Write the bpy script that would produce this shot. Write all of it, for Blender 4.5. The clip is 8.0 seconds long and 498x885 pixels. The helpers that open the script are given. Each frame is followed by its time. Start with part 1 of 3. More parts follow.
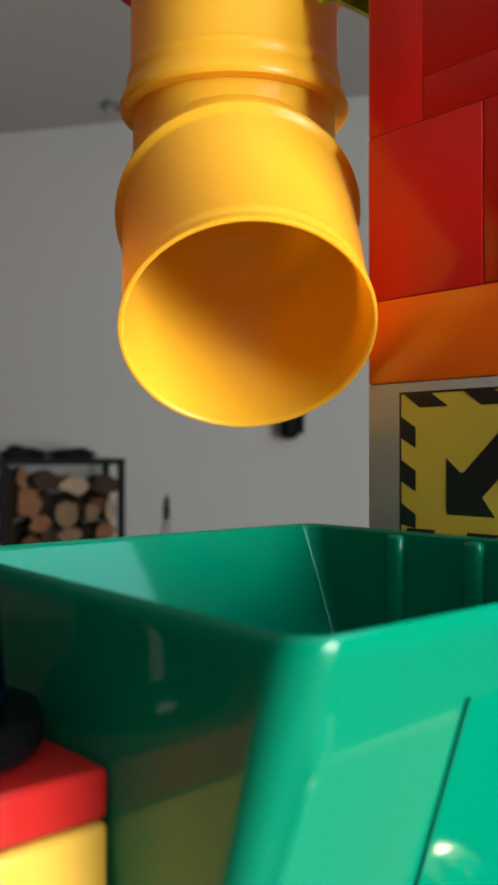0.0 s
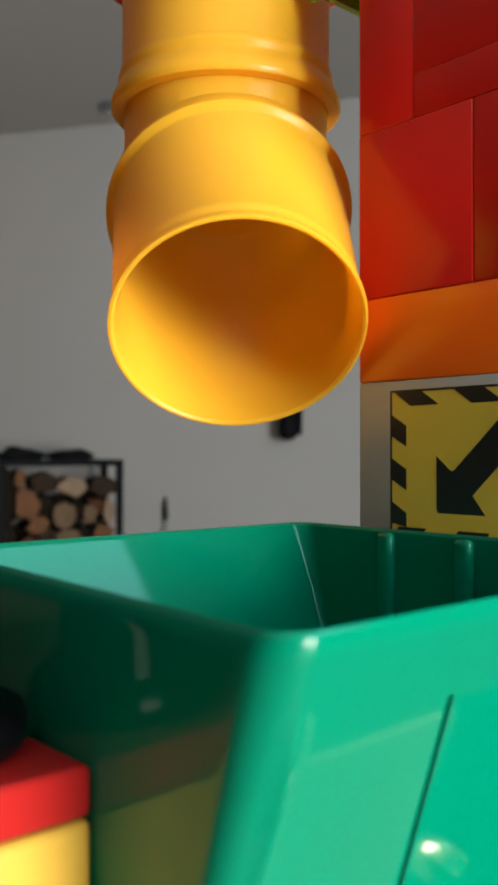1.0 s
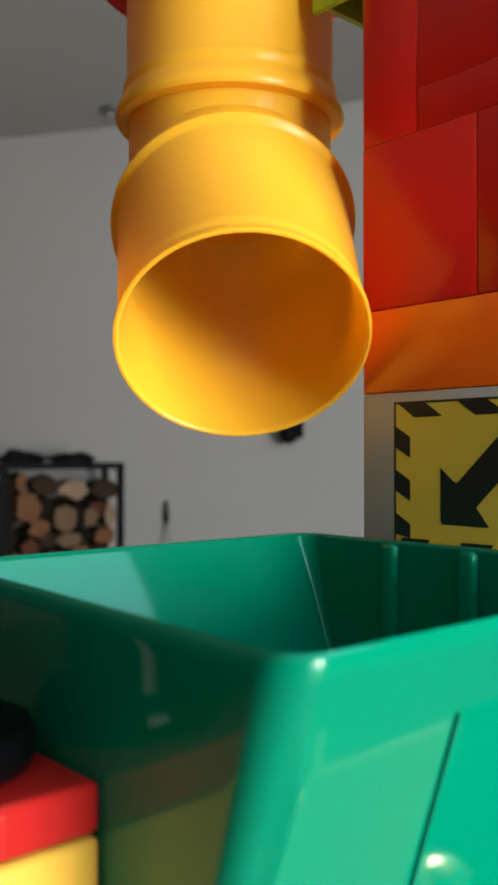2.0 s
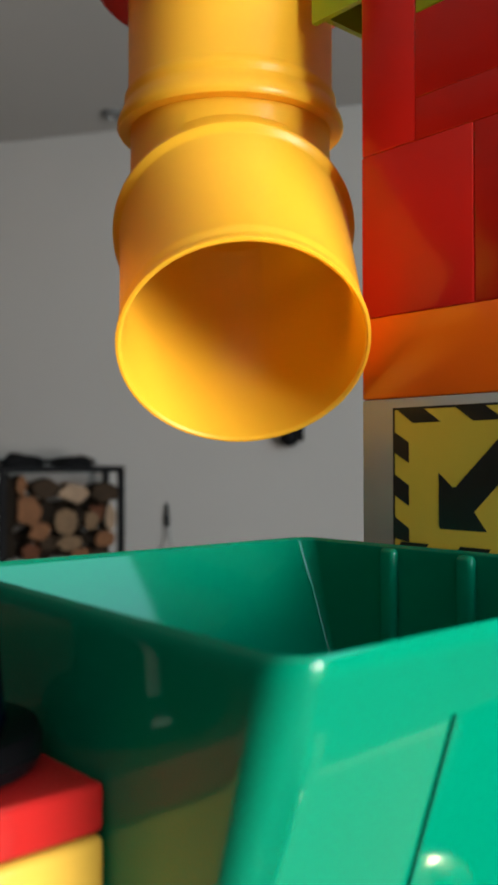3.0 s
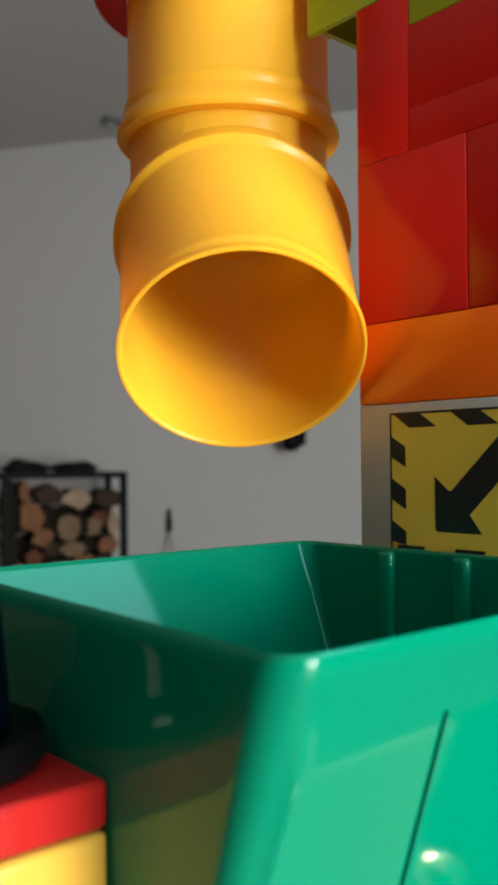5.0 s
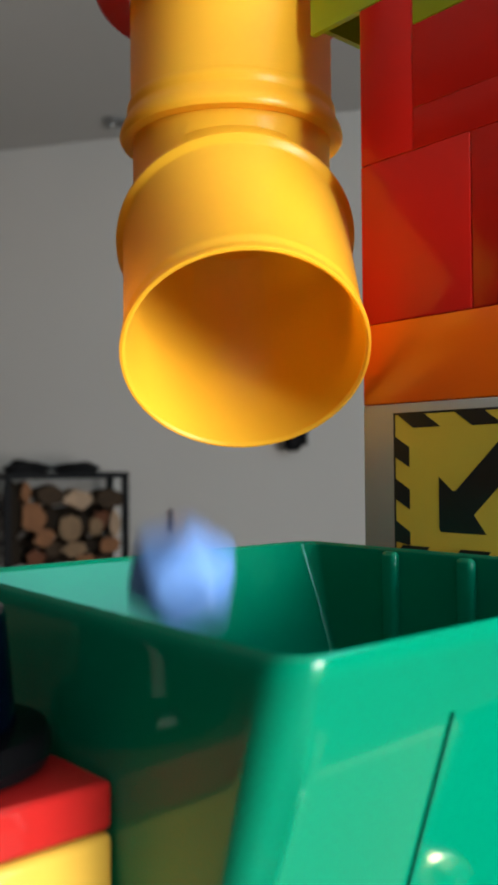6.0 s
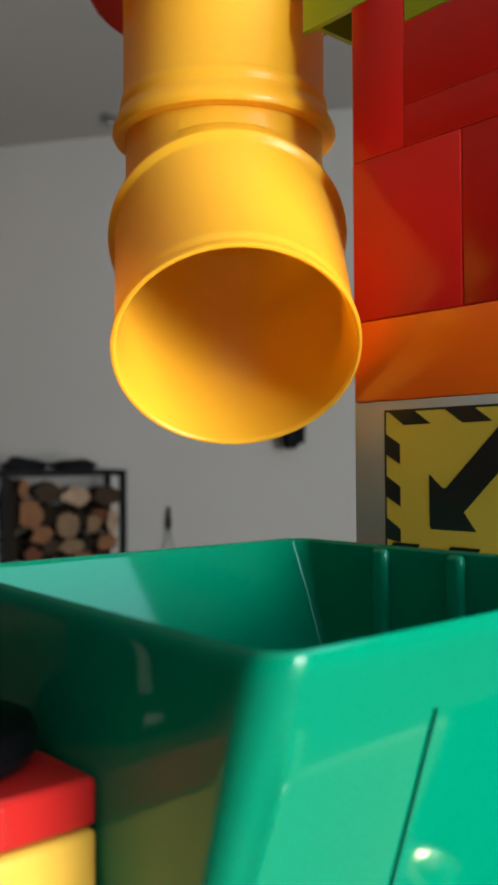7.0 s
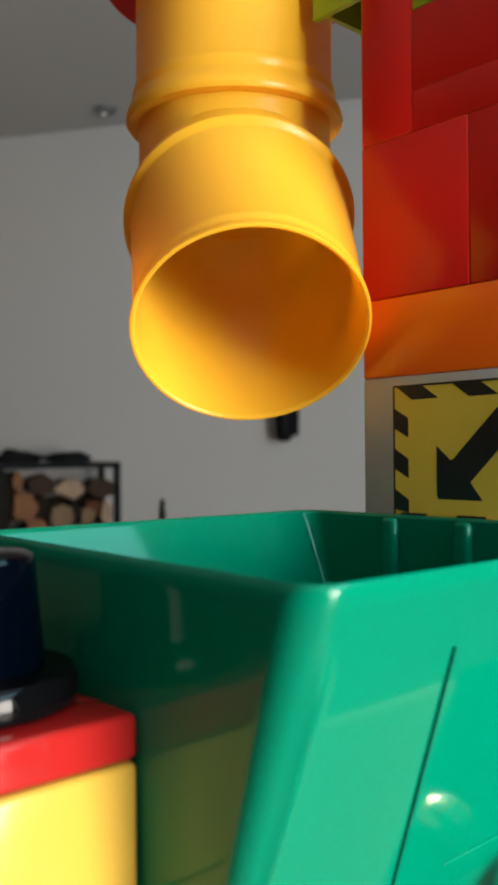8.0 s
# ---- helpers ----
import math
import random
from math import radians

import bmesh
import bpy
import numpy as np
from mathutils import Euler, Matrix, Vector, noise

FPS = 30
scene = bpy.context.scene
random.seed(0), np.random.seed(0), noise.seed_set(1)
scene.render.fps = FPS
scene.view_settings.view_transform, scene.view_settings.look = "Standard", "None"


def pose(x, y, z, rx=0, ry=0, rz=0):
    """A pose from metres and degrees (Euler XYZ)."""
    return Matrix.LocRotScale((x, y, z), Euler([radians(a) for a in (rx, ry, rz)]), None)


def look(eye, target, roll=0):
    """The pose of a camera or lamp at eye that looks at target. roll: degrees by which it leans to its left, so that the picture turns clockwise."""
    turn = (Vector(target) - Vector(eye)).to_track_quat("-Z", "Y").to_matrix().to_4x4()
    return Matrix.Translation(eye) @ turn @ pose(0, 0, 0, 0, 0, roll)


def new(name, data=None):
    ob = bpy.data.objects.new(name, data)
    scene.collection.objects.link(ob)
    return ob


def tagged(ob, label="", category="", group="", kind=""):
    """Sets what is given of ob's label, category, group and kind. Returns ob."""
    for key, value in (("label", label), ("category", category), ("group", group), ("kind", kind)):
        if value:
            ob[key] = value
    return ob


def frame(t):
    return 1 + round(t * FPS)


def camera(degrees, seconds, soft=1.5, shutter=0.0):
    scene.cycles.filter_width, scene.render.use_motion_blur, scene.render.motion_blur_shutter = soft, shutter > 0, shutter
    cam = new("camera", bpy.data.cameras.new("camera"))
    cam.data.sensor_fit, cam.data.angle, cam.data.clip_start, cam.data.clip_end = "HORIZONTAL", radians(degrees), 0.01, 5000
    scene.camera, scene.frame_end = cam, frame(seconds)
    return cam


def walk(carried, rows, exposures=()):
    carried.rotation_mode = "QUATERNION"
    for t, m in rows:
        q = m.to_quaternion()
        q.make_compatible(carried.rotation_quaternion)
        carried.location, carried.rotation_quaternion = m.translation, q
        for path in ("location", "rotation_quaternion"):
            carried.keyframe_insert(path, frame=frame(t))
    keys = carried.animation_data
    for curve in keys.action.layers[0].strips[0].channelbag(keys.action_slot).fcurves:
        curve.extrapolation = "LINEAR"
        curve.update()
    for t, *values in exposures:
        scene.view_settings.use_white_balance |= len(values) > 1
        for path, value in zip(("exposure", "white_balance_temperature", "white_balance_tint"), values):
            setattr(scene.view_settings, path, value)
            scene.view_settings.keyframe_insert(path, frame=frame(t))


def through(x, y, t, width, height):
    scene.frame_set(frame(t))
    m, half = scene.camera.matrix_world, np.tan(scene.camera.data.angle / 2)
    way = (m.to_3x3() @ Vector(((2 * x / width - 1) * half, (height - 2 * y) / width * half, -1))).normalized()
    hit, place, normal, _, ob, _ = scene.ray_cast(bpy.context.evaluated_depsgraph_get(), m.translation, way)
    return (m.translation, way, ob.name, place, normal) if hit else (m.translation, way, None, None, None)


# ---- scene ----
cam = camera(31.51, 8.0, 3.3, 0.30)
PATH = [
    (0, 0.00206, -0.00205, 0.82797, 0.621, -0.054, -41.389),
    (0.5, 0.00256, -0.00352, 0.82791, 0.690, -0.122, -41.444),
    (1, 0.00373, -0.00292, 0.82739, 0.697, -0.004, -41.479),
    (1.5, 0.00319, -0.00244, 0.82833, 0.786, -0.026, -41.458),
    (3, 0.00087, -0.00482, 0.82979, 1.073, 0.056, -41.401),
    (3.5, -0.00023, -0.00500, 0.82935, 1.140, 0.140, -41.381),
    (4, 0.00096, -0.00682, 0.83009, 1.176, 0.177, -41.396),
    (4.5, -0.00074, -0.00788, 0.83000, 1.341, 0.351, -41.341),
    (6, -0.00090, -0.00724, 0.82987, 1.403, 0.453, -41.143),
    (6.5, -0.00071, -0.00638, 0.83005, 1.397, 0.359, -41.188),
    (7, 0.00030, -0.00834, 0.82973, 1.243, 0.353, -41.278),
    (7.5, -0.00207, -0.01034, 0.82732, 1.206, 0.312, -41.462),
    (8, -0.00850, -0.01075, 0.82505, 0.804, 0.402, -41.738),
]
walk(cam, [(t, pose(x, y, z, 90 + tilt, lean, turn)) for t, x, y, z, tilt, lean, turn in PATH], exposures=[(0.0, 1.0), (8.0, 1.0)])
# shallow focus of a small lens held close to the toys
cam.data.dof.use_dof = True
cam.data.dof.focus_distance = 0.19
cam.data.dof.aperture_fstop = 42.0

# the room: a runs along the far wall, b from it into the room, z up
ROOM = Matrix(((0.5501, -0.8351, 0, 2.0778), (-0.8351, -0.5501, 0, 4.3383), (0, 0, 1, 0), (0, 0, 0, 1)))
ROOM_LEFT, ROOM_RIGHT, ROOM_BACK, ROOM_HIGH = -2.4, 5.2, 7.4, 2.5
WINDOW = (4.60, 6.40, 0.03, 1.58)  # b from, b to, z from, z to, in the right-hand wall
HIGH_WINDOW = (3.05, 6.40, 1.78, 2.46)  # the band of panes under the ceiling

# ---- light ----
SUN_HIGH = radians(15)
SUN_WAY = (ROOM.to_3x3() @ Vector((0.950, 0.312, 0))).normalized()  # level direction towards the sun
world = bpy.data.worlds.new("sky")
scene.world = world
world.use_nodes = True
sky = world.node_tree.nodes.new("ShaderNodeTexSky")
sky.sky_type = "NISHITA"
sky.sun_disc = False
sky.sun_elevation, sky.sun_rotation = SUN_HIGH, math.atan2(SUN_WAY.x, SUN_WAY.y)
world.node_tree.links.new(sky.outputs[0], world.node_tree.nodes["Background"].inputs[0])
world.node_tree.nodes["Background"].inputs[1].default_value = 0.10

sun = bpy.data.lights.new("sun", "SUN")
sun.energy, sun.angle, sun.color = 3.0, radians(0.8), (1.0, 0.93, 0.82)
sun_ob = new("sun", sun)
sun_ob.matrix_world = look(SUN_WAY * 20 + Vector((0, 0, 20 * math.tan(SUN_HIGH))), (0, 0, 0))



def window_light(opening, watts, colour):
    """The daylight that comes through one opening."""
    b0, b1, z0, z1 = opening
    lamp = bpy.data.lights.new("window_light", "AREA")
    lamp.shape, lamp.size, lamp.size_y = "RECTANGLE", b1 - b0 - 0.1, z1 - z0 - 0.1
    lamp.energy, lamp.color = watts, colour
    ob = new("window_light", lamp)
    ob.matrix_world = look(ROOM @ Vector((ROOM_RIGHT - 0.03, (b0 + b1) / 2, (z0 + z1) / 2)), ROOM @ Vector((0, (b0 + b1) / 2, (z0 + z1) / 2)))


window_light(WINDOW, 158.0, (1.0, 0.98, 0.95))
window_light(HIGH_WINDOW, 27.0, (0.34, 0.80, 1.0))


# ---- materials ----
def material(name, colour, rough=0.3, vary=0.08, scale=60.0, bump=0.02, fine=900.0, metallic=0.0, coat=0.0, gloss=0.5, through=None, rough_vary=0.12):
    """A plain-coloured surface with stains at one scale, and fine relief and worn gloss at another."""
    m = bpy.data.materials.new(name)
    m.use_nodes = True
    nt = m.node_tree
    bsdf = nt.nodes["Principled BSDF"]
    co = nt.nodes.new("ShaderNodeTexCoord")
    big = nt.nodes.new("ShaderNodeTexNoise")
    big.inputs["Scale"].default_value, big.inputs["Detail"].default_value = scale, 4
    small = nt.nodes.new("ShaderNodeTexNoise")
    small.inputs["Scale"].default_value, small.inputs["Detail"].default_value = fine, 3
    for n in (big, small):
        nt.links.new(co.outputs["Object"], n.inputs["Vector"])
    ramp = nt.nodes.new("ShaderNodeMix")
    ramp.data_type = "RGBA"
    ramp.inputs["A"].default_value = (*[c * (1 - vary) for c in colour], 1)
    ramp.inputs["B"].default_value = (*[min(1, c * (1 + vary)) for c in colour], 1)
    nt.links.new(big.outputs["Fac"], ramp.inputs["Factor"])
    nt.links.new(ramp.outputs["Result"], bsdf.inputs["Base Color"])
    rr = nt.nodes.new("ShaderNodeMapRange")
    rr.inputs["To Min"].default_value, rr.inputs["To Max"].default_value = max(0.02, rough - rough_vary), rough + rough_vary
    nt.links.new(big.outputs["Fac"], rr.inputs["Value"])
    nt.links.new(rr.outputs["Result"], bsdf.inputs["Roughness"])
    b = nt.nodes.new("ShaderNodeBump")
    b.inputs["Strength"].default_value, b.inputs["Distance"].default_value = bump, 0.001
    nt.links.new(small.outputs["Fac"], b.inputs["Height"])
    nt.links.new(b.outputs["Normal"], bsdf.inputs["Normal"])
    bsdf.inputs["Metallic"].default_value = metallic
    bsdf.inputs["Coat Weight"].default_value = coat
    bsdf.inputs["Specular IOR Level"].default_value = gloss
    if through:
        thin = nt.nodes.new("ShaderNodeBsdfTranslucent")
        thin.inputs["Color"].default_value = (*through, 1)
        both = nt.nodes.new("ShaderNodeMixShader")
        both.inputs["Fac"].default_value = 0.48
        nt.links.new(bsdf.outputs[0], both.inputs[1])
        nt.links.new(thin.outputs[0], both.inputs[2])
        nt.links.new(both.outputs[0], nt.nodes["Material Output"].inputs["Surface"])
    return m


YELLOW = material("yellow_plastic", (0.84, 0.525, 0.036), 0.30, 0.02, 40, 0.008, gloss=0.42, rough_vary=0.04, through=(0.96, 0.535, 0.032))
GREEN = material("green_plastic", (0.0, 0.142, 0.078), 0.07, 0.04, 35, 0.006, 260, gloss=0.18, rough_vary=0.02)
SEAM_SHADE = material("seam_shade_green", (0.0, 0.045, 0.027), 0.7, 0.05, 35, 0.01, gloss=0.05)
RED = material("red_plastic", (0.57, 0.016, 0.011), 0.20, 0.06, 45, 0.02, 700, gloss=0.22, rough_vary=0.06)
DEEP_RED = material("deep_red_plastic", (0.27, 0.011, 0.010), 0.07, 0.06, 45, 0.01, 700, gloss=0.4, rough_vary=0.02)
ORANGE = material("orange_plastic", (1.0, 0.16, 0.007), 0.2, 0.05, 45, 0.02, 700, gloss=0.5, rough_vary=0.06)
GREY = material("grey_plastic", (0.39, 0.43, 0.45), 0.32, 0.03, 45, 0.02, 700)
LIME = material("lime_plastic", (0.33, 0.46, 0.02), 0.22, 0.05, 45, 0.02, 700)
BRICK_YELLOW = material("yellow_brick_plastic", (0.45, 0.272, 0.040), 0.16, 0.05, 45, 0.02, 700, rough_vary=0.06)
BLACK = material("black_plastic", (0.0018, 0.0018, 0.0022), 0.05, 0.1, 60, 0.01, 700, gloss=0.15, rough_vary=0.02)
STICKER = material("yellow_sticker_film", (0.67, 0.52, 0.065), 0.35, 0.07, 90, 0.04, 1400)
INK = material("black_sticker_ink", (0.012, 0.012, 0.013), 0.35, 0.15, 90, 0.04, 1400)
BLUE_LENS = material("dark_blue_lens", (0.0002, 0.0007, 0.0022), 0.05, 0.1, 40, 0.01, 500, gloss=0.1, rough_vary=0.02)
LIGHT_BLUE = material("light_blue_plastic", (0.085, 0.18, 0.42), 0.3, 0.06, 90, 0.02, gloss=0.25)
DARK_BLUE = material("dark_blue_plastic", (0.003, 0.014, 0.040), 0.3, 0.06, 90, 0.02, gloss=0.25)
BALL_GREEN = material("leaf_green_plastic", (0.060, 0.165, 0.050), 0.3, 0.06, 90, 0.02, gloss=0.25)
PLASTER = material("wall_plaster", (0.42, 0.402, 0.386), 0.9, 0.05, 1.3, 0.15, 180)
CEILING_PAINT = material("ceiling_paint", (0.48, 0.47, 0.455), 0.9, 0.04, 1.1, 0.1, 160)
# for the unseen walls: near black, so little light bounces back
LIGHT_CUT_PAINT = material("light_cut_paint", (0.014, 0.014, 0.014), 0.9, 0.05, 1.3, 0.15, 180)
FLOOR_WOOD = material("floor_oak", (0.125, 0.092, 0.063), 0.45, 0.25, 7, 0.1, 90)
GLINT_GOLD = material("shiny_pale_gold", (1.0, 0.91, 0.58), 0.28, 0.05, 200, 0.02, metallic=1.0, rough_vary=0.05)
TABLE_WOOD = material("table_top_birch", (0.35, 0.31, 0.225), 0.7, 0.06, 14, 0.06, 220, gloss=0.2)
IRON = material("black_iron", (0.005, 0.005, 0.006), 0.6, 0.2, 20, 0.1, 300, gloss=0.08)
LAMP_METAL = material("lamp_metal", (0.24, 0.24, 0.24), 0.4, 0.1, 60, 0.05, 300, metallic=0.6)
WHITE_FRAME = material("window_frame_paint", (0.75, 0.75, 0.73), 0.4, 0.04, 8, 0.05, 200)
DARK_FABRIC = material("dark_cloth", (0.009, 0.009, 0.010), 0.85, 0.3, 30, 0.3, 300, gloss=0.05)
# log bark; its near black also colours the stand-ins for gap shade
BARK_AND_SHADE = material("log_bark_and_shade", (0.013, 0.009, 0.006), 0.9, 0.5, 25, 0.6, 150, gloss=0.1)
LOG_PALE = material("split_wood_pale", (0.24, 0.165, 0.112), 0.8, 0.4, 22, 0.3, 200, gloss=0.1)
LOG_TAN = material("split_wood_tan", (0.140, 0.064, 0.031), 0.8, 0.45, 22, 0.3, 200, gloss=0.1)
LOG_BROWN = material("split_wood_brown", (0.034, 0.022, 0.014), 0.85, 0.5, 22, 0.3, 200, gloss=0.1)
LOG_GREY = material("split_wood_greyish", (0.135, 0.086, 0.050), 0.8, 0.5, 30, 0.3, 200, gloss=0.1)
LOG_RED = material("split_wood_reddish", (0.085, 0.032, 0.017), 0.85, 0.3, 22, 0.3, 200, gloss=0.1)


# ---- building helpers ----
def mesh_from(name, bm, mat, smooth=False):
    me = bpy.data.meshes.new(name)
    bmesh.ops.recalc_face_normals(bm, faces=bm.faces)
    bm.to_mesh(me)
    bm.free()
    for one in mat if isinstance(mat, (list, tuple)) else (mat,):
        me.materials.append(one)
    if smooth:
        me.polygons.foreach_set("use_smooth", [True] * len(me.polygons))
        me.set_sharp_from_angle(angle=radians(38))
    return me


def part(name, bm, mat, parent, label="", smooth=True):
    """One mesh object under a thing or a part."""
    ob = new(name, mesh_from(name, bm, mat, smooth))
    ob.parent = parent
    return tagged(ob, label)


def thing(name, label, category, bm=None, mat=None, at=None, group="", kind="", smooth=True):
    ob = new(name, mesh_from(name, bm, mat, smooth) if bm else None)
    if at is not None:
        ob.matrix_world = at
    return tagged(ob, label, category, group, kind)


def box(bm, lo, hi, bevel=0.0, segments=3):
    """A box between two corners, with rounded edges."""
    lo, hi = Vector(lo), Vector(hi)
    made = bmesh.ops.create_cube(bm, size=1.0, matrix=Matrix.Translation((lo + hi) / 2) @ Matrix.Diagonal((*(hi - lo), 1)))
    if bevel:
        edges = list({e for v in made["verts"] for e in v.link_edges})
        bmesh.ops.bevel(bm, geom=edges, offset=bevel, segments=segments, profile=0.5, affect="EDGES")
    return bm


def box_bm(lo, hi, bevel=0.0, segments=3):
    return box(bmesh.new(), lo, hi, bevel, segments)


def lathe(profile, n=64, closed=False):
    """Turns (radius, z) pairs round the z axis."""
    bm = bmesh.new()
    rings = [[bm.verts.new((r * math.cos(2 * math.pi * k / n), r * math.sin(2 * math.pi * k / n), z)) for k in range(n)] for r, z in profile]
    pairs = list(zip(rings, rings[1:])) + ([(rings[-1], rings[0])] if closed else [])
    for a, b in pairs:
        for k in range(n):
            bm.faces.new((a[k], a[(k + 1) % n], b[(k + 1) % n], b[k]))
    if not closed:
        for ring in (rings[0], rings[-1]):
            bm.faces.new(ring)
    return bm


def prism(bm, outline, depth, m):
    """A flat outline (x, y) given thickness along its z, placed by m."""
    low = [bm.verts.new(m @ Vector((x, y, 0))) for x, y in outline]
    high = [bm.verts.new(m @ Vector((x, y, depth))) for x, y in outline]
    n = len(outline)
    bm.faces.new(low[::-1])
    bm.faces.new(high)
    for k in range(n):
        bm.faces.new((low[k], low[(k + 1) % n], high[(k + 1) % n], high[k]))
    return bm


# ---- the room ----
def room():
    t = 0.15
    L, Rr, B, H = ROOM_LEFT, ROOM_RIGHT, ROOM_BACK, ROOM_HIGH
    def wall(name, lo, hi, mat, label, category="wall"):
        return thing(name, label, category, box_bm(lo, hi), mat, ROOM, kind="structure", smooth=False)
    wall("wall_north", (L - t, -t, 0), (Rr + t, 0, H), PLASTER, "plain grey-white plastered wall of the living room")
    # unseen side and rear walls, darkened to hold down the bounced light
    wall("wall_west", (L - t, 0, 0), (L, B, H), LIGHT_CUT_PAINT, "unseen side wall, charcoal to cut light bouncing onto the toys")
    wall("wall_south", (L - t, B, 0), (Rr + t, B + t, H), LIGHT_CUT_PAINT, "unseen rear wall, charcoal to cut light bouncing onto the toys")
    wall("floor", (L - t, -t, -0.1), (Rr + t, B + t, -0.002), FLOOR_WOOD, "brown oak floor of the living room", "floor")
    wall("ceiling", (L - t, -t, H), (Rr + t, B + t, H + 0.1), CEILING_PAINT, "plain pale painted ceiling", "ceiling")
    bm = bmesh.new()
    b0, b1, z0, z1 = WINDOW
    h0, h1, y0, y1 = HIGH_WINDOW
    box(bm, (Rr, 0, 0), (Rr + t, b0, y0))
    box(bm, (Rr, b1, 0), (Rr + t, B, y0))
    box(bm, (Rr, b0, 0), (Rr + t, b1, z0))
    box(bm, (Rr, b0, z1), (Rr + t, b1, y0))
    box(bm, (Rr, 0, y0), (Rr + t, h0, H))
    box(bm, (Rr, h1, y0), (Rr + t, B, H))
    box(bm, (Rr, h0, y1), (Rr + t, h1, H))
    thing("wall_east", "plain plastered wall with two window openings", "wall", bm, PLASTER, ROOM, kind="structure", smooth=False)
    for name, label, (b0, b1, z0, z1) in (("window_1", "large white-framed window", WINDOW), ("window_2", "long low white-framed window under the ceiling", HIGH_WINDOW)):
        win = thing(name, label, "window", at=ROOM, kind="structure")
        for lo, hi in (((Rr + 0.04, b0, z0), (Rr + 0.1, b0 + 0.05, z1)), ((Rr + 0.04, b1 - 0.05, z0), (Rr + 0.1, b1, z1)),
                       ((Rr + 0.04, b0 + 0.05, z0), (Rr + 0.1, b1 - 0.05, z0 + 0.05)), ((Rr + 0.04, b0 + 0.05, z1 - 0.05), (Rr + 0.1, b1 - 0.05, z1))):
            part("window_frame", box_bm(lo, hi, 0.006, 2), WHITE_FRAME, win, smooth=False)


TABLE = 0.7476


def table():
    ob = thing("table", "pale birch table under the toy bricks", "table", at=Matrix.Translation((0, 0, 0)))
    part("tabletop", box_bm((0.024, 0.033, TABLE - 0.012), (0.62, 0.52, TABLE), 0.003), TABLE_WOOD, ob)
    for x in (0.03, 0.53):
        for y in (0.04, 0.43):
            part("leg", box_bm((x, y, -0.002), (x + 0.06, y + 0.06, TABLE - 0.012), 0.004), TABLE_WOOD, ob)


# unseen wedge, added to dim the table's reflection in the bin's end face
def reflected_plate():
    ob = thing("reflection_plate", "unseen flat green wedge on the table, added to darken the bin's reflection", "toy plate", at=Matrix.Translation((0, 0, TABLE)))
    outline = [(0.0980, 0.0680), (0.1600, 0.0340), (0.1990, 0.0340), (0.1990, 0.0695), (0.0980, 0.0695)]
    bm = prism(bmesh.new(), outline, 0.0030, Matrix.Identity(4))
    bmesh.ops.bevel(bm, geom=list(bm.edges), offset=0.0003, segments=2, affect="EDGES")
    part("plate", bm, GREEN, ob, smooth=False)


# unseen bead, added so its sun glint makes the bin's bright spot
def gem():
    bm = bmesh.new()
    bmesh.ops.create_icosphere(bm, subdivisions=2, radius=0.0046)
    for v in bm.verts:
        v.co = Vector((v.co.x, v.co.y, max(-0.0036, v.co.z * 1.15)))
    thing("glint_bead", "unseen pale gold faceted bead on the green plate, added for the bin's glint", "toy gem", bm, GLINT_GOLD, Matrix.Translation((0.1195, 0.0615, TABLE + 0.0065)) @ Matrix.Rotation(0.4, 4, "Z"), smooth=True)


# ---- the brick tower ----
WALL_X, WALL_Y, SEAM = 0.159, 0.134, 0.9012
STUD = 0.016


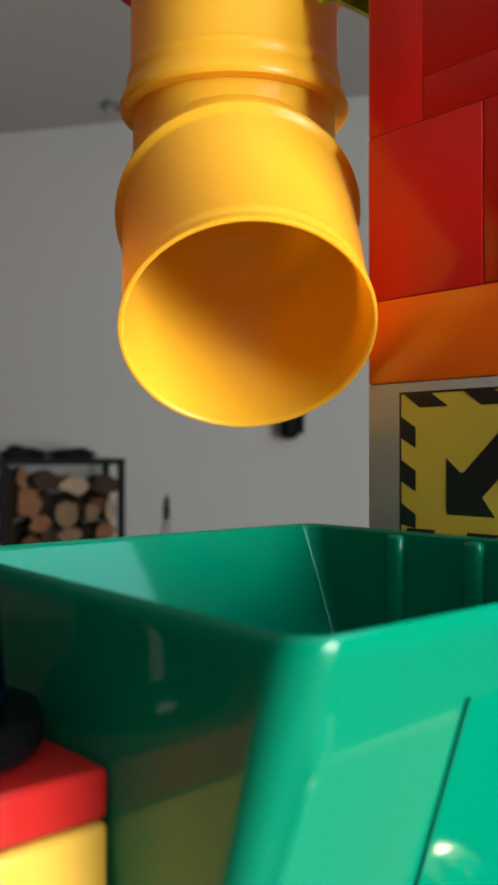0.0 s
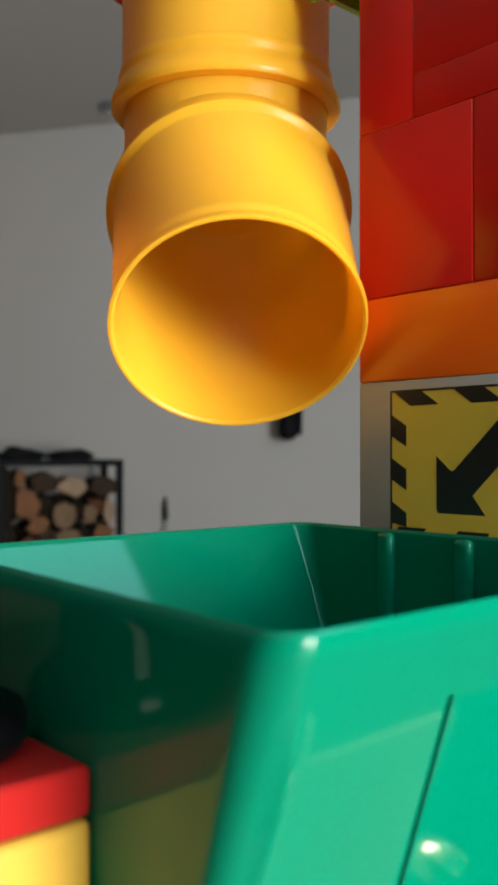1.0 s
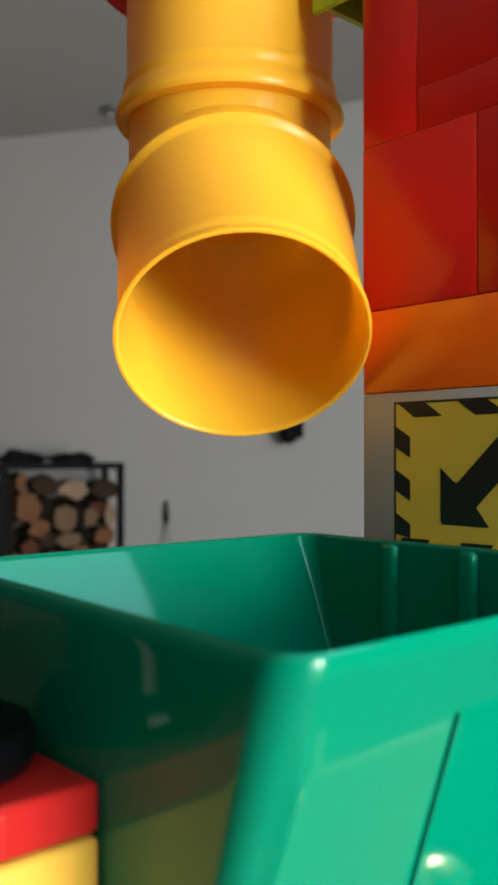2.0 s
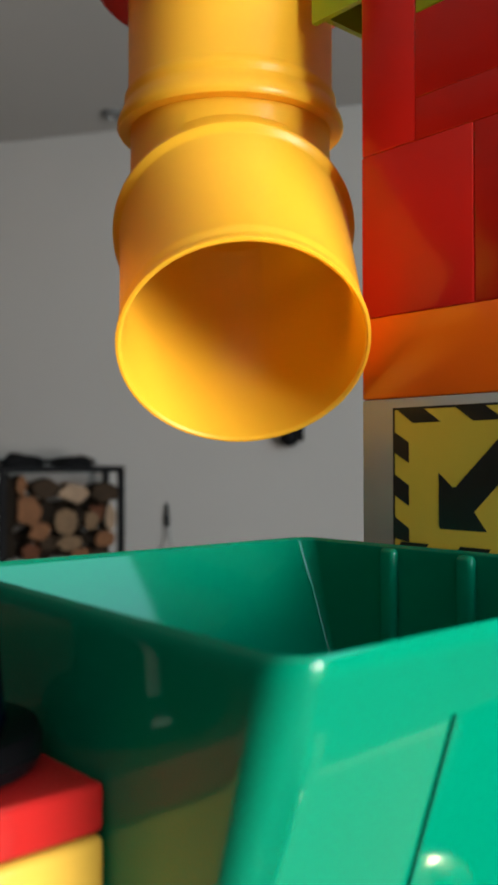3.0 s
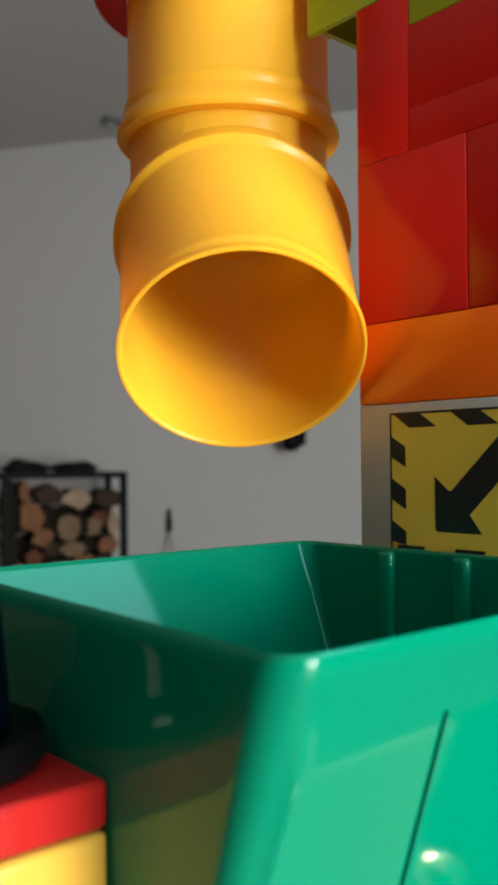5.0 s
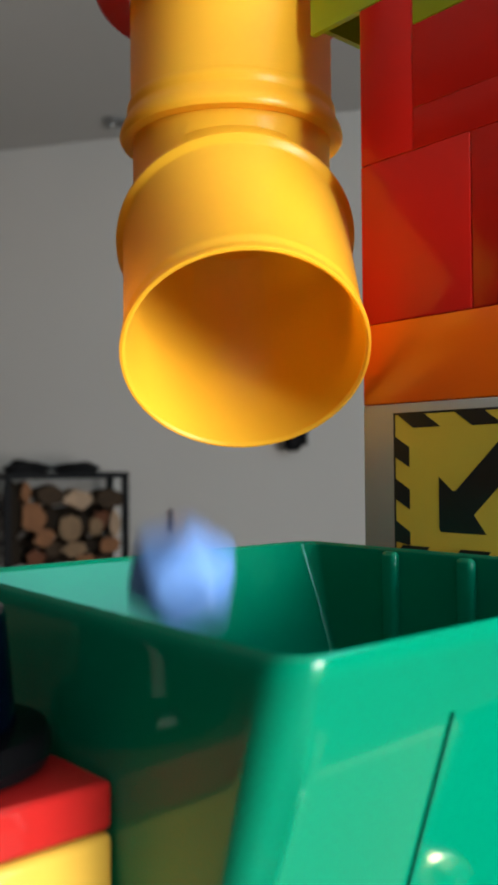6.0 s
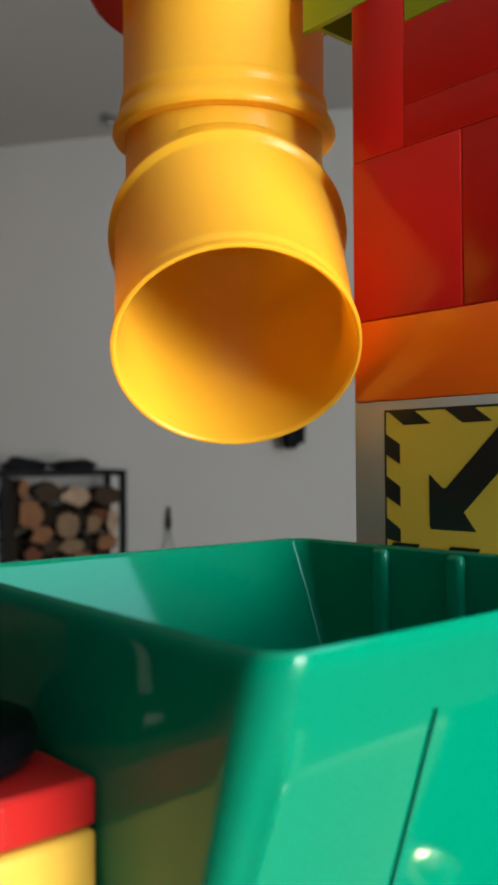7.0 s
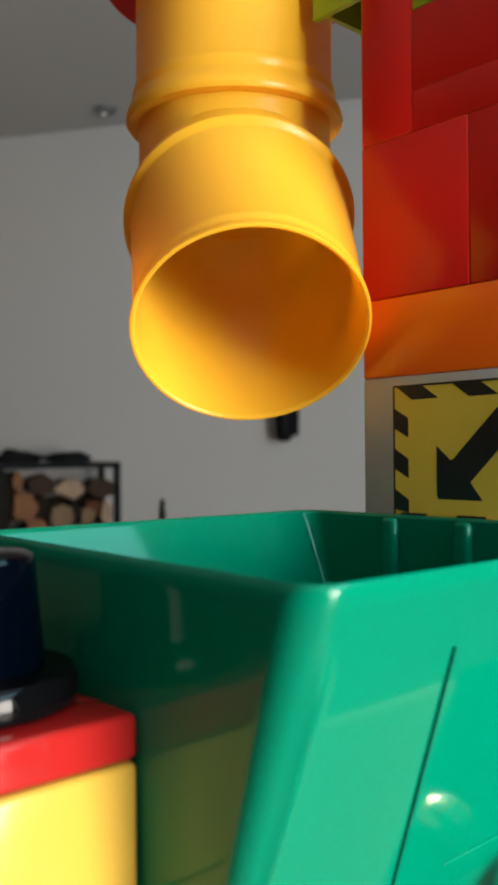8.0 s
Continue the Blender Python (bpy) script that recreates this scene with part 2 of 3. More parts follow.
def brick_tower():
    """A wall of building bricks; its shown face lies at x = WALL_X and runs from WALL_Y towards smaller y."""
    tower = thing("brick_tower", "tower of red, orange, grey and lime building bricks", "toy bricks", at=Matrix.Translation((WALL_X, WALL_Y, TABLE)))
    gap = 0.00004
    z = lambda v: v - TABLE

    def brick(y0, studs, low, high, mat, label, deep=2, proud=0.0, tight=False):
        lo = (-proud, -(y0 + studs) * STUD + gap, z(low) + gap)
        hi = (deep * STUD, -y0 * STUD - gap, z(high) - gap)
        return part("brick", box_bm(lo, hi, 0.00018 if tight else 0.00045, 3), mat, tower, label)

    grey_top = SEAM - 0.0576
    low = TABLE
    for k in range(3):
        brick(0, 4, low, low + 0.0192, (RED, GREY, RED)[k], "plain brick of the tower's foot")
        low += 0.0192
    grey = brick(0, 4, grey_top - 0.0384, grey_top, GREY, "tall grey brick with a yellow and black arrow sticker")
    brick(0, 4, grey_top, grey_top + 0.0192, ORANGE, "glossy orange brick")
    brick(0, 1.955, SEAM - 0.0384, SEAM, RED, "glossy red double-height brick", proud=0.0001)
    brick(1.955, 2.045, SEAM - 0.0384, SEAM, RED, "glossy red double-height brick")
    brick(0, 1, SEAM, SEAM + 0.0384, RED, "narrow tall red brick")
    brick(1, 3, SEAM, SEAM + 0.0096, RED, "flat red brick", tight=True)
    brick(1, 3, SEAM + 0.0096, SEAM + 0.0288, RED, "glossy red brick", tight=True)
    brick(1, 3, SEAM + 0.0288, SEAM + 0.048, LIME, "lime green brick")
    # hollow lime brick that overhangs the tower's end
    bm = bmesh.new()
    y0, y1, z0, z1, w = -STUD + gap, 0.0164, z(SEAM + 0.0384) + gap, z(SEAM + 0.0576), 0.0017
    box(bm, (0, y0, z0), (w, y1, z1))
    box(bm, (0.0318 - w, y0, z0 + 0.002), (0.0318, y1, z1))
    box(bm, (w, y1 - w, z0 + 0.0022), (0.0318 - w, y1, z1))
    box(bm, (w, y0, z0), (0.0318 - w, y0 + w, z1))
    box(bm, (w, y0 + w, z1 - w), (0.0318 - w, y1 - w, z1))
    for k in range(3):
        box(bm, (w, y1 - w - 0.004 - 0.007 * k, z1 - 0.010), (w + 0.001, y1 - w - 0.0032 - 0.007 * k, z1 - w))
    part("brick", bm, LIME, tower, "hollow lime green brick overhanging the tower", smooth=False)

    # the sticker on the grey brick: x to the right along the face, y up from the grey brick's middle
    face = Matrix(((0, 0, -1, 0), (-1, 0, 0, 0), (0, 1, 0, z(grey_top)), (0, 0, 0, 1)))
    on = lambda h: face @ Matrix.Translation((0, 0, h))
    lo_x, hi_x, lo_y, hi_y, band = 0.0094, 0.0546, -0.0357, -0.0022, 0.0045
    part("sticker", prism(bmesh.new(), [(lo_x, lo_y), (hi_x, lo_y), (hi_x, hi_y), (lo_x, hi_y)], 0.00012, on(0)), STICKER, grey, "yellow and black hazard sticker", smooth=False)
    ink = lambda name, outline, label="": part(name, prism(bmesh.new(), outline, 0.00006, on(0.00013)), INK, grey, label, smooth=False)
    ink("sticker_border", [(lo_x, lo_y), (lo_x + 0.0005, lo_y), (lo_x + 0.0005, hi_y), (lo_x, hi_y)])
    ink("sticker_border", [(lo_x + 0.0005, hi_y - 0.0005), (hi_x, hi_y - 0.0005), (hi_x, hi_y), (lo_x + 0.0005, hi_y)])
    for k in range(3):
        x0, x1, top = lo_x + 0.0005, lo_x + band, -0.0077 - 0.00965 * k
        low = -0.0325 if k == 2 else top - 0.0070
        ink("hazard_stripe", [(x0, max(top - 0.0048, lo_y)), (x1, low), (x1, top - 0.0024), (x0, top)])
    for k in range(3):
        x0 = 0.0107 + 0.0158 * k
        ink("hazard_stripe", [(x0 + 0.0044, hi_y - 0.0036), (x0 + 0.0119, hi_y - 0.0035), (x0 + 0.0075, hi_y - 0.0005), (x0, hi_y - 0.0005)])
        x0 = 0.0117 + 0.0158 * k
        ink("hazard_stripe", [(x0 - 0.0022, lo_y), (x0 + 0.0052, lo_y), (x0 + 0.0076, lo_y + 0.0032), (x0, lo_y + 0.0032)])
    ink("arrow", [(0.0220, -0.0282), (0.0224, -0.0290), (0.0341, -0.0290), (0.0310, -0.0250), (0.0452, -0.0108),
                  (0.0410, -0.0057), (0.0264, -0.0199), (0.0256, -0.0199), (0.0220, -0.0168)], "large black arrow pointing down")
    return tower


# ---- the green bin ----
def rounded_rect(x0, y0, x1, y1, r, s, n=12):
    """An outline with one wide corner, at x0, y0, and three tighter ones."""
    pts = []
    for cx, cy, a, r in ((x1 - s, y1 - s, 0, s), (x0 + s, y1 - s, 90, s), (x0 + r, y0 + r, 180, r), (x1 - s, y0 + s, 270, s)):
        pts += [(cx + r * math.cos(radians(a + 90 * k / n)), cy + r * math.sin(radians(a + 90 * k / n))) for k in range(n + 1)]
        if a == 180:
            pts += [(cx + 0.0007, y0), (cx + 0.0020, y0), (cx + 0.0060, y0)]
    return pts


LEDGE = 0.7636
BIN = dict(x0=0.0569, y0=0.0524, x1=0.1530, y1=0.1472, top=0.8112, low=TABLE + 0.0004)


def green_bin():
    b = BIN
    cx, cy = (b["x0"] + b["x1"]) / 2, (b["y0"] + b["y1"]) / 2
    ob = thing("toy_bin", "glossy green open toy bin with tapered ends", "toy bin", at=Matrix.Translation((cx, cy, b["low"])))
    high = b["top"] - b["low"]
    slope_left, slope_x, slope_y, wall = 0.03, 0.02, 0.36, 0.0020

    def loop(bm, z, inset):
        """An outline at height z: the side by the beacon leans in, and a soft rippled ridge runs down the wide corner."""
        down = high - z
        r = 0.0056 - 0.045 * down
        front = 0.0003 * math.exp(-down / 0.0008)
        y0 = b["y0"] - cy + slope_y * down + inset - front
        y1 = b["y1"] - cy - 0.345 * down - inset
        pts = rounded_rect(b["x0"] - cx + slope_left * down + inset, y0, b["x1"] - cx - slope_x * down - inset, y1, r - inset, max(0.0006, max(0.0030, 0.0062 - 0.15 * down) - inset))
        ridge = 0.0006 * (1 + 0.06 * math.sin(z * 4100) + 0.05 * math.sin(z * 1730)) * min(1.0, max(0.0, (down - 0.006) / 0.006)) if 0.001 < z and inset == 0 else 0.0
        out = []
        for k, (x, y) in enumerate(pts):
            if x < 0:
                x += 0.0050 * (y - y0) / (y1 - y0) * min(1.0, -x / 0.030)
            out.append(bm.verts.new((x, y - ridge * {36: 0.45, 37: 1.0, 38: 0.5}.get(k, 0.0), z)))
        return out

    bm = bmesh.new()
    stations = [(0, 0.003), (0.0008, 0.0008), (0.0025, 0)]
    stations += [(0.0025 + (high - 0.0200) * k / 90, 0) for k in range(1, 91)]
    stations += [(high - d, 0) for d in (0.0175, 0.0135, 0.0105, 0.0085, 0.0065, 0.0048, 0.0034, 0.0026)]
    stations += [(high - 0.0019, 0.0001), (high - 0.0013, 0.00028), (high - 0.0008, 0.0005), (high - 0.0004, 0.0008), (high, 0.0013), (high - 0.0001, 0.0016), (high - 0.0006, wall), (high - 0.0009, wall)]
    stations += [(high - d, wall) for d in (0.0012, 0.0020, 0.0040, 0.0070, 0.0120)] + [(high * 0.5, wall), (0.004, wall), (0.0022, wall + 0.002)]
    rings = [loop(bm, z, i) for z, i in stations]
    for a, c in zip(rings, rings[1:]):
        n = len(a)
        for k in range(n):
            bm.faces.new((a[k], a[(k + 1) % n], c[(k + 1) % n], c[k]))
    bm.faces.new(rings[0])
    bm.faces.new(rings[-1])
    part("body", bm, GREEN, ob)
    # upright ribs inside the far long side
    for y in (0.1189, 0.0992, 0.0795):
        rib = bmesh.new()
        box(rib, (b["x1"] - cx - wall - 0.0020, y - cy - 0.0021, 0.006), (b["x1"] - cx - wall + 0.0006, y - cy + 0.0021, high - 0.0007), 0.0012, 4)
        part("rib", rib, GREEN, ob)
    # thin strip down the end face, its dark green standing for a groove's shade
    groove = bmesh.new()
    z1, z0 = 0.8005 - b["low"], 0.004
    y = b["y0"] - cy + slope_y * (high - z0)
    foot, top, w = 0.0901 - cx, 0.0862 - cx, 0.00025
    prism(groove, [(foot - w, 0), (foot + w, 0), (top + w, (z1 - z0) / math.cos(math.atan(slope_y))), (top - w, (z1 - z0) / math.cos(math.atan(slope_y)))], 0.0005,
          Matrix.Translation((0, y + 0.0002, z0)) @ Matrix.Rotation(radians(90) + math.atan(slope_y), 4, "X"))
    part("seam", groove, SEAM_SHADE, ob, "thin seam coloured dark for a slot's shade", smooth=False)
    z, y = LEDGE - b["low"], b["y0"] - cy + slope_y * (b["top"] - LEDGE)
    part("ledge", box_bm((0.1015 - cx, y - 0.0003, z - 0.0003), (b["x1"] - cx - 0.006, y + 0.0006, z + 0.0003), 0.0002, 2), GREEN, ob)
    return ob


# ---- the yellow tube ----
AXIS = Vector((0.1609, 0.1845, 0.0))
BEND_Z, COLLAR_Z, TUBE_TOP = 0.9048, 0.9232, 0.9630
RIM = Vector((0.1307, 0.1441, 0.8542))
R_TUBE = 0.0286
HEAD = Vector((RIM.x - AXIS.x, RIM.y - AXIS.y, 0)).normalized()
AIM = (HEAD - Vector((0, 0, 1))).normalized()
BARREL = (RIM - Vector((AXIS.x, AXIS.y, BEND_Z))).dot(AIM)


def tube_shell(stations, n=96):
    """A shell from (centre, normal or None for the mitre, radius) rings, closed end to end."""
    side = Vector((-HEAD.y, HEAD.x, 0))
    bm = bmesh.new()
    rings = []
    for centre, way, r, mitre in stations:
        up = way.cross(side).normalized()
        stretch = 1 / math.cos(radians(22.5)) if mitre else 1.0
        rings.append([bm.verts.new(centre + side * (r * math.cos(2 * math.pi * k / n)) + up * (r * stretch * math.sin(2 * math.pi * k / n))) for k in range(n)])
    for a, c in zip(rings, rings[1:] + rings[:1]):
        for k in range(n):
            bm.faces.new((a[k], a[(k + 1) % n], c[(k + 1) % n], c[k]))
    return bm


def yellow_tube():
    base = Vector((AXIS.x, AXIS.y, BEND_Z))
    ob = thing("toy_tube", "yellow plastic chute tube with a bent open mouth", "toy tube", at=Matrix.Translation(base))
    down, wall = Vector((0, 0, -1)), 0.0017
    half = (down + AIM).normalized()
    V = lambda z: Vector((0, 0, z - BEND_Z))
    upper = [(TUBE_TOP, R_TUBE)]
    upper += [(COLLAR_Z + dz, R_TUBE + dr) for dz, dr in ((0.0086, 0), (0.0079, 0.0005), (0.0068, 0.0010), (0.0056, 0.0011), (0.0047, 0.0008), (0.0040, 0.0009), (0.0024, 0.0019), (0.0008, 0.0027), (-0.0006, 0.0031), (-0.0016, 0.0031), (-0.0024, 0.0026), (-0.0026, 0.0012))]
    upper += [(COLLAR_Z - 0.0026, R_TUBE - 0.0004), (COLLAR_Z + 0.004, R_TUBE - wall), (TUBE_TOP, R_TUBE - wall)]
    part("straight_tube", tube_shell([(V(z), down, r, False) for z, r in upper]), YELLOW, ob)
    L = BARREL
    out = [(V(COLLAR_Z + 0.0035), down, R_TUBE - wall - 0.0002, False), (V(COLLAR_Z - 0.0026), down, R_TUBE - 0.0006, False), (V(COLLAR_Z - 0.004), down, R_TUBE - 0.0006, False),
           (Vector(), half, R_TUBE - 0.0006, True)]
    ring = [(0.0214, -0.0006), (0.0220, 0.0004), (0.0225, 0.0024), (0.0232, 0.0031), (0.0244, 0.0031), (0.0251, 0.0025), (0.0256, 0.0016), (0.0264, 0.0011)]
    out += [(AIM * d, AIM, R_TUBE + dr, False) for d, dr in ring]
    barrel = [(L - 0.0085, -0.0005), (L - 0.0065, -0.0003), (L - 0.0045, -0.0002), (L - 0.0036, -0.00045), (L - 0.0018, -0.0003), (L - 0.0006, 0.0001), (L, 0.0000), (L + 0.0001, -0.0006), (L - 0.0004, -0.0012)]
    out += [(AIM * d, AIM, R_TUBE + dr, False) for d, dr in barrel]
    inner = [(AIM * (L - 0.006), AIM, R_TUBE - 0.0017 - 0.0006, False), (AIM * 0.0245, AIM, R_TUBE - 0.0026, False), (AIM * 0.0225, AIM, R_TUBE - 0.0021, False), (Vector(), half, R_TUBE - 0.0032, True),
             (V(COLLAR_Z + 0.0035), down, R_TUBE - 0.0034, False)]
    part("elbow", tube_shell(out + inner), YELLOW, ob, "bent end piece with two raised rings")
    # red dish round the tube's head, from which the balls roll in
    z = lambda v: v - BEND_Z
    dish = [(R_TUBE + 0.0003, z(0.9620)), (0.0370, z(0.9620)), (0.0381, z(0.9625)), (0.0386, z(0.9634)), (0.0390, z(0.9740)), (0.0378, z(0.9740)), (0.0374, z(0.9650)), (0.0366, z(0.9640)), (R_TUBE + 0.0003, z(0.9640))]
    part("dish", lathe(dish, 72, closed=True), RED, ob, "round red dish at the head of the tube")
    return ob


# ---- the warning light on its bricks ----
def beacon_brick():
    x1, y0 = 0.0595, 0.0877
    ob = thing("brick_stack", "yellow and red bricks carrying a dark blue beacon light", "toy bricks", at=Matrix.Translation((x1 - STUD, y0 + 0.018, TABLE)))
    lo, hi = -0.0158, 0.0158
    part("brick", box_bm((lo, -0.018, 0.0002), (hi, 0.018, 0.0180), 0.0011, 4), BRICK_YELLOW, ob, "glossy yellow brick")
    part("brick", box_bm((lo, -0.018, 0.0182), (hi, 0.018, 0.7842 - TABLE), 0.0011, 4), BRICK_YELLOW, ob, "glossy yellow brick")
    part("plate", box_bm((lo, -0.018, 0.7844 - TABLE), (hi, 0.018, 0.7907 - TABLE), 0.0011, 4), DEEP_RED, ob, "thin glossy red plate")
    bz = 0.7908 - TABLE
    base = lathe([(0.0140, bz), (0.0152, bz + 0.0006), (0.0155, bz + 0.0016), (0.0154, bz + 0.0040), (0.0148, bz + 0.0050), (0.0120, bz + 0.0054)], 64)
    ring = part("beacon_base", base, BLACK, ob, "round black base")
    ring.location = (0.0, 0.0012, 0)
    lens = lathe([(0.0109, bz + 0.0052), (0.0108, bz + 0.0062), (0.0096, bz + 0.0196), (0.0092, bz + 0.0206), (0.0080, bz + 0.0212), (0.003, bz + 0.0214)], 64)
    cap = part("beacon_lens", lens, BLUE_LENS, ob, "dark blue glossy beacon lens")
    cap.location = (0.0, 0.0012, 0)
    return ob


# ---- far side of the room ----
def log_rack():
    """An iron rack of split firewood; local x along the wall, y into the room."""
    at = Matrix(((0.9728, -0.2315, 0, 1.775), (-0.2315, -0.9728, 0, 3.813), (0, 0, 1, 0), (0, 0, 0, 1)))
    rack = thing("firewood_rack", "black iron rack for firewood against the wall", "firewood rack", at=at)
    w, d, h, t = 0.57, 0.25, 0.7986, 0.029
    for x in (0, w - t):
        for y in (0, d - t):
            part("post", box_bm((x, y, -0.002), (x + t, y + t, h), 0.002, 2), IRON, rack, smooth=False)
    for z in (0.06, h - t):
        for y in (0, d - t):
            part("rail", box_bm((t, y + 0.001, z), (w - t, y + t - 0.001, z + t), 0.002, 2), IRON, rack, smooth=False)
        for x in (0, w - t):
            part("rail", box_bm((x + 0.001, t, z), (x + t - 0.001, d - t, z + t), 0.002, 2), IRON, rack, smooth=False)
    part("shelf", box_bm((0.002, 0.002, 0.0905), (w - 0.002, d - 0.002, 0.098), 0.001, 1), IRON, rack, smooth=False)
    rng = random.Random(11)

    def log(x, z, lw, lh, mat, corners, turn0, back=0.0):
        pts = []
        for k in range(corners * 3):
            a = 2 * math.pi * k / (corners * 3)
            r = math.cos(math.pi / corners) / math.cos((a % (2 * math.pi / corners)) - math.pi / corners)
            r = (0.45 + 0.55 * r) * rng.uniform(0.84, 1.08)
            pts.append((lw * 0.51 * r * math.cos(a + turn0), lh * 0.51 * r * math.sin(a + turn0)))
        length = 0.062 if back > 0.1 else rng.uniform(0.125, 0.145)
        m = Matrix(((1, 0, 0, x), (0, 0, 1, d - 0.004 - length - back - rng.uniform(0, 0.015)), (0, 1, 0, z), (0, 0, 0, 1)))
        ob = new("log", mesh_from("log", prism(bmesh.new(), pts, length, m), (BARK_AND_SHADE, mat)))
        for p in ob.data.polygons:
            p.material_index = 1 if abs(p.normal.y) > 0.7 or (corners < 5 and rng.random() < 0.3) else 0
        ob.matrix_world = at
        tagged(ob, "split log of firewood in the iron rack, the blackest ones filling gaps with shade", "log", "stacked firewood")

    # the upper logs: place, size, kind of wood, corners, turn, how far it is pushed back
    # the bark-coloured ones stand for shaded gaps between the logs
    for x, z, lw, lh, mat, corners, turn0, back in (
            (0.099, 0.713, 0.053, 0.102, LOG_TAN, 4, 0.3, 0), (0.216, 0.698, 0.138, 0.092, LOG_BROWN, 5, 0.2, 0.035), (0.333, 0.677, 0.148, 0.092, LOG_PALE, 4, 0.25, 0),
            (0.478, 0.677, 0.138, 0.102, LOG_BROWN, 5, 0.9, 0), (0.455, 0.584, 0.090, 0.097, LOG_RED, 3, 0.5, 0.035), (0.130, 0.605, 0.122, 0.145, LOG_TAN, 5, 1.2, 0),
            (0.216, 0.594, 0.090, 0.108, BARK_AND_SHADE, 4, 0.1, 0.035), (0.178, 0.511, 0.106, 0.092, LOG_TAN, 4, 0.4, 0), (0.295, 0.548, 0.106, 0.124, LOG_GREY, 10, 0, 0),
            (0.369, 0.568, 0.058, 0.108, BARK_AND_SHADE, 4, 0.6, 0.035), (0.417, 0.550, 0.074, 0.097, LOG_GREY, 4, 0.6, 0), (0.504, 0.558, 0.058, 0.140, LOG_PALE, 4, 0.2, 0),
            (0.483, 0.465, 0.111, 0.081, LOG_TAN, 4, 0.7, 0), (0.399, 0.465, 0.074, 0.065, BARK_AND_SHADE, 4, 0.3, 0.035), (0.313, 0.454, 0.127, 0.070, LOG_GREY, 5, 0.8, 0),
            (0.140, 0.418, 0.090, 0.086, LOG_RED, 5, 0.3, 0), (0.231, 0.454, 0.090, 0.081, LOG_BROWN, 4, 0.5, 0.035), (0.053, 0.628, 0.064, 0.269, BARK_AND_SHADE, 5, 0.2, 0.035),
            (0.053, 0.447, 0.064, 0.135, BARK_AND_SHADE, 4, 0.2, 0.035), (0.364, 0.403, 0.106, 0.054, LOG_TAN, 4, 0.8, 0), (0.455, 0.395, 0.095, 0.059, LOG_BROWN, 4, 0.8, 0)):
        log(x, z, lw, lh, mat, corners, turn0, back)
    # second layer of near-black log ends, added to keep the gaps shaded
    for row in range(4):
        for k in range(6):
            log(0.075 + 0.083 * k, 0.40 + 0.072 * row + rng.uniform(-0.008, 0.008), 0.086, 0.074, BARK_AND_SHADE, rng.choice((4, 5, 7)), rng.uniform(0, 3), 0.165)
    mats = [LOG_PALE, LOG_TAN, LOG_BROWN, LOG_BROWN, LOG_TAN, LOG_RED]
    z = 0.152
    for row in range(2):
        x = 0.036
        rh = 0.102
        while x < w - t - 0.07:
            lw = min(rng.uniform(0.105, 0.15), w - t - 0.006 - x)
            log(x + lw / 2, z + rh / 2, lw * 0.93, rh, rng.choice(mats), rng.choice((4, 5, 9)), rng.uniform(0, 3))
            x += lw
        z += rh
    # folded gloves or cloths lying on the rack
    for x, lw, hh in ((0.04, 0.21, 0.055), (0.27, 0.215, 0.045)):
        bm = bmesh.new()
        bmesh.ops.create_icosphere(bm, subdivisions=3, radius=0.5)
        for v in bm.verts:
            f = 1 + 0.35 * noise.noise(v.co * 3.1 + Vector((x * 40, 0, 0)))
            v.co = Vector((v.co.x * lw * f, v.co.y * 0.2 * f, max(0, (v.co.z + 0.32) * hh * 1.25 * f)))
        thing("folded_cloth", "dark crumpled cloth lying on the rack", "cloth", bm, DARK_FABRIC, at @ Matrix.Translation((x + lw / 2 - 0.02, 0.13, h - 0.001)), "cloths on the rack")


def room_fittings():
    # iron fire tongs leaning on the wall, jaws on the floor
    at = ROOM @ Matrix.Translation((0.948, 0.022, -0.002))
    ob = thing("fire_tongs", "slender black iron fire tongs leaning against the wall", "fire tongs", at=at)
    part("handle", lathe([(0.004, 0.497), (0.011, 0.505), (0.0135, 0.54), (0.008, 0.575), (0.009, 0.592), (0.003, 0.615)], 20), IRON, ob)
    for side in (-1, 1):
        bm = bmesh.new()
        bmesh.ops.create_cone(bm, cap_ends=True, segments=10, radius1=0.0030, radius2=0.0030, depth=0.526,
                              matrix=Matrix.Translation((0.060 * side, 0, 0.2575)) @ Matrix.Rotation(radians(-13 * side), 4, "Y"))
        part("arm", bm, LAMP_METAL, ob)
    # black wall box
    at = ROOM @ Matrix.Translation((1.585, 0, 0.885))
    ob = thing("wall_speaker", "small black box speaker on the wall", "speaker", at=at)
    part("body", box_bm((-0.045, 0.03, 0.002), (0.036, 0.13, 0.22), 0.038, 6), IRON, ob)
    part("clamp", box_bm((0.034, 0.028, 0.030), (0.054, 0.070, 0.19), 0.005, 3), IRON, ob)
    part("bracket", box_bm((-0.02, 0.0, 0.07), (0.02, 0.031, 0.12), 0.004, 2), IRON, ob)
    # recessed spot in the ceiling
    at = Matrix.Translation((2.303, 3.60, ROOM_HIGH))
    ob = thing("ceiling_spot", "small round metal spotlight in the ceiling", "ceiling lamp", at=at)
    part("rim", lathe([(0.055, 0.0), (0.055, -0.012), (0.050, -0.016), (0.040, -0.014), (0.036, -0.002)], 40), LAMP_METAL, ob)
    part("bulb", lathe([(0.034, -0.001), (0.030, -0.010), (0.012, -0.013)], 32), LAMP_METAL, ob)


# ---- the balls ----
BALL_R = 0.0081


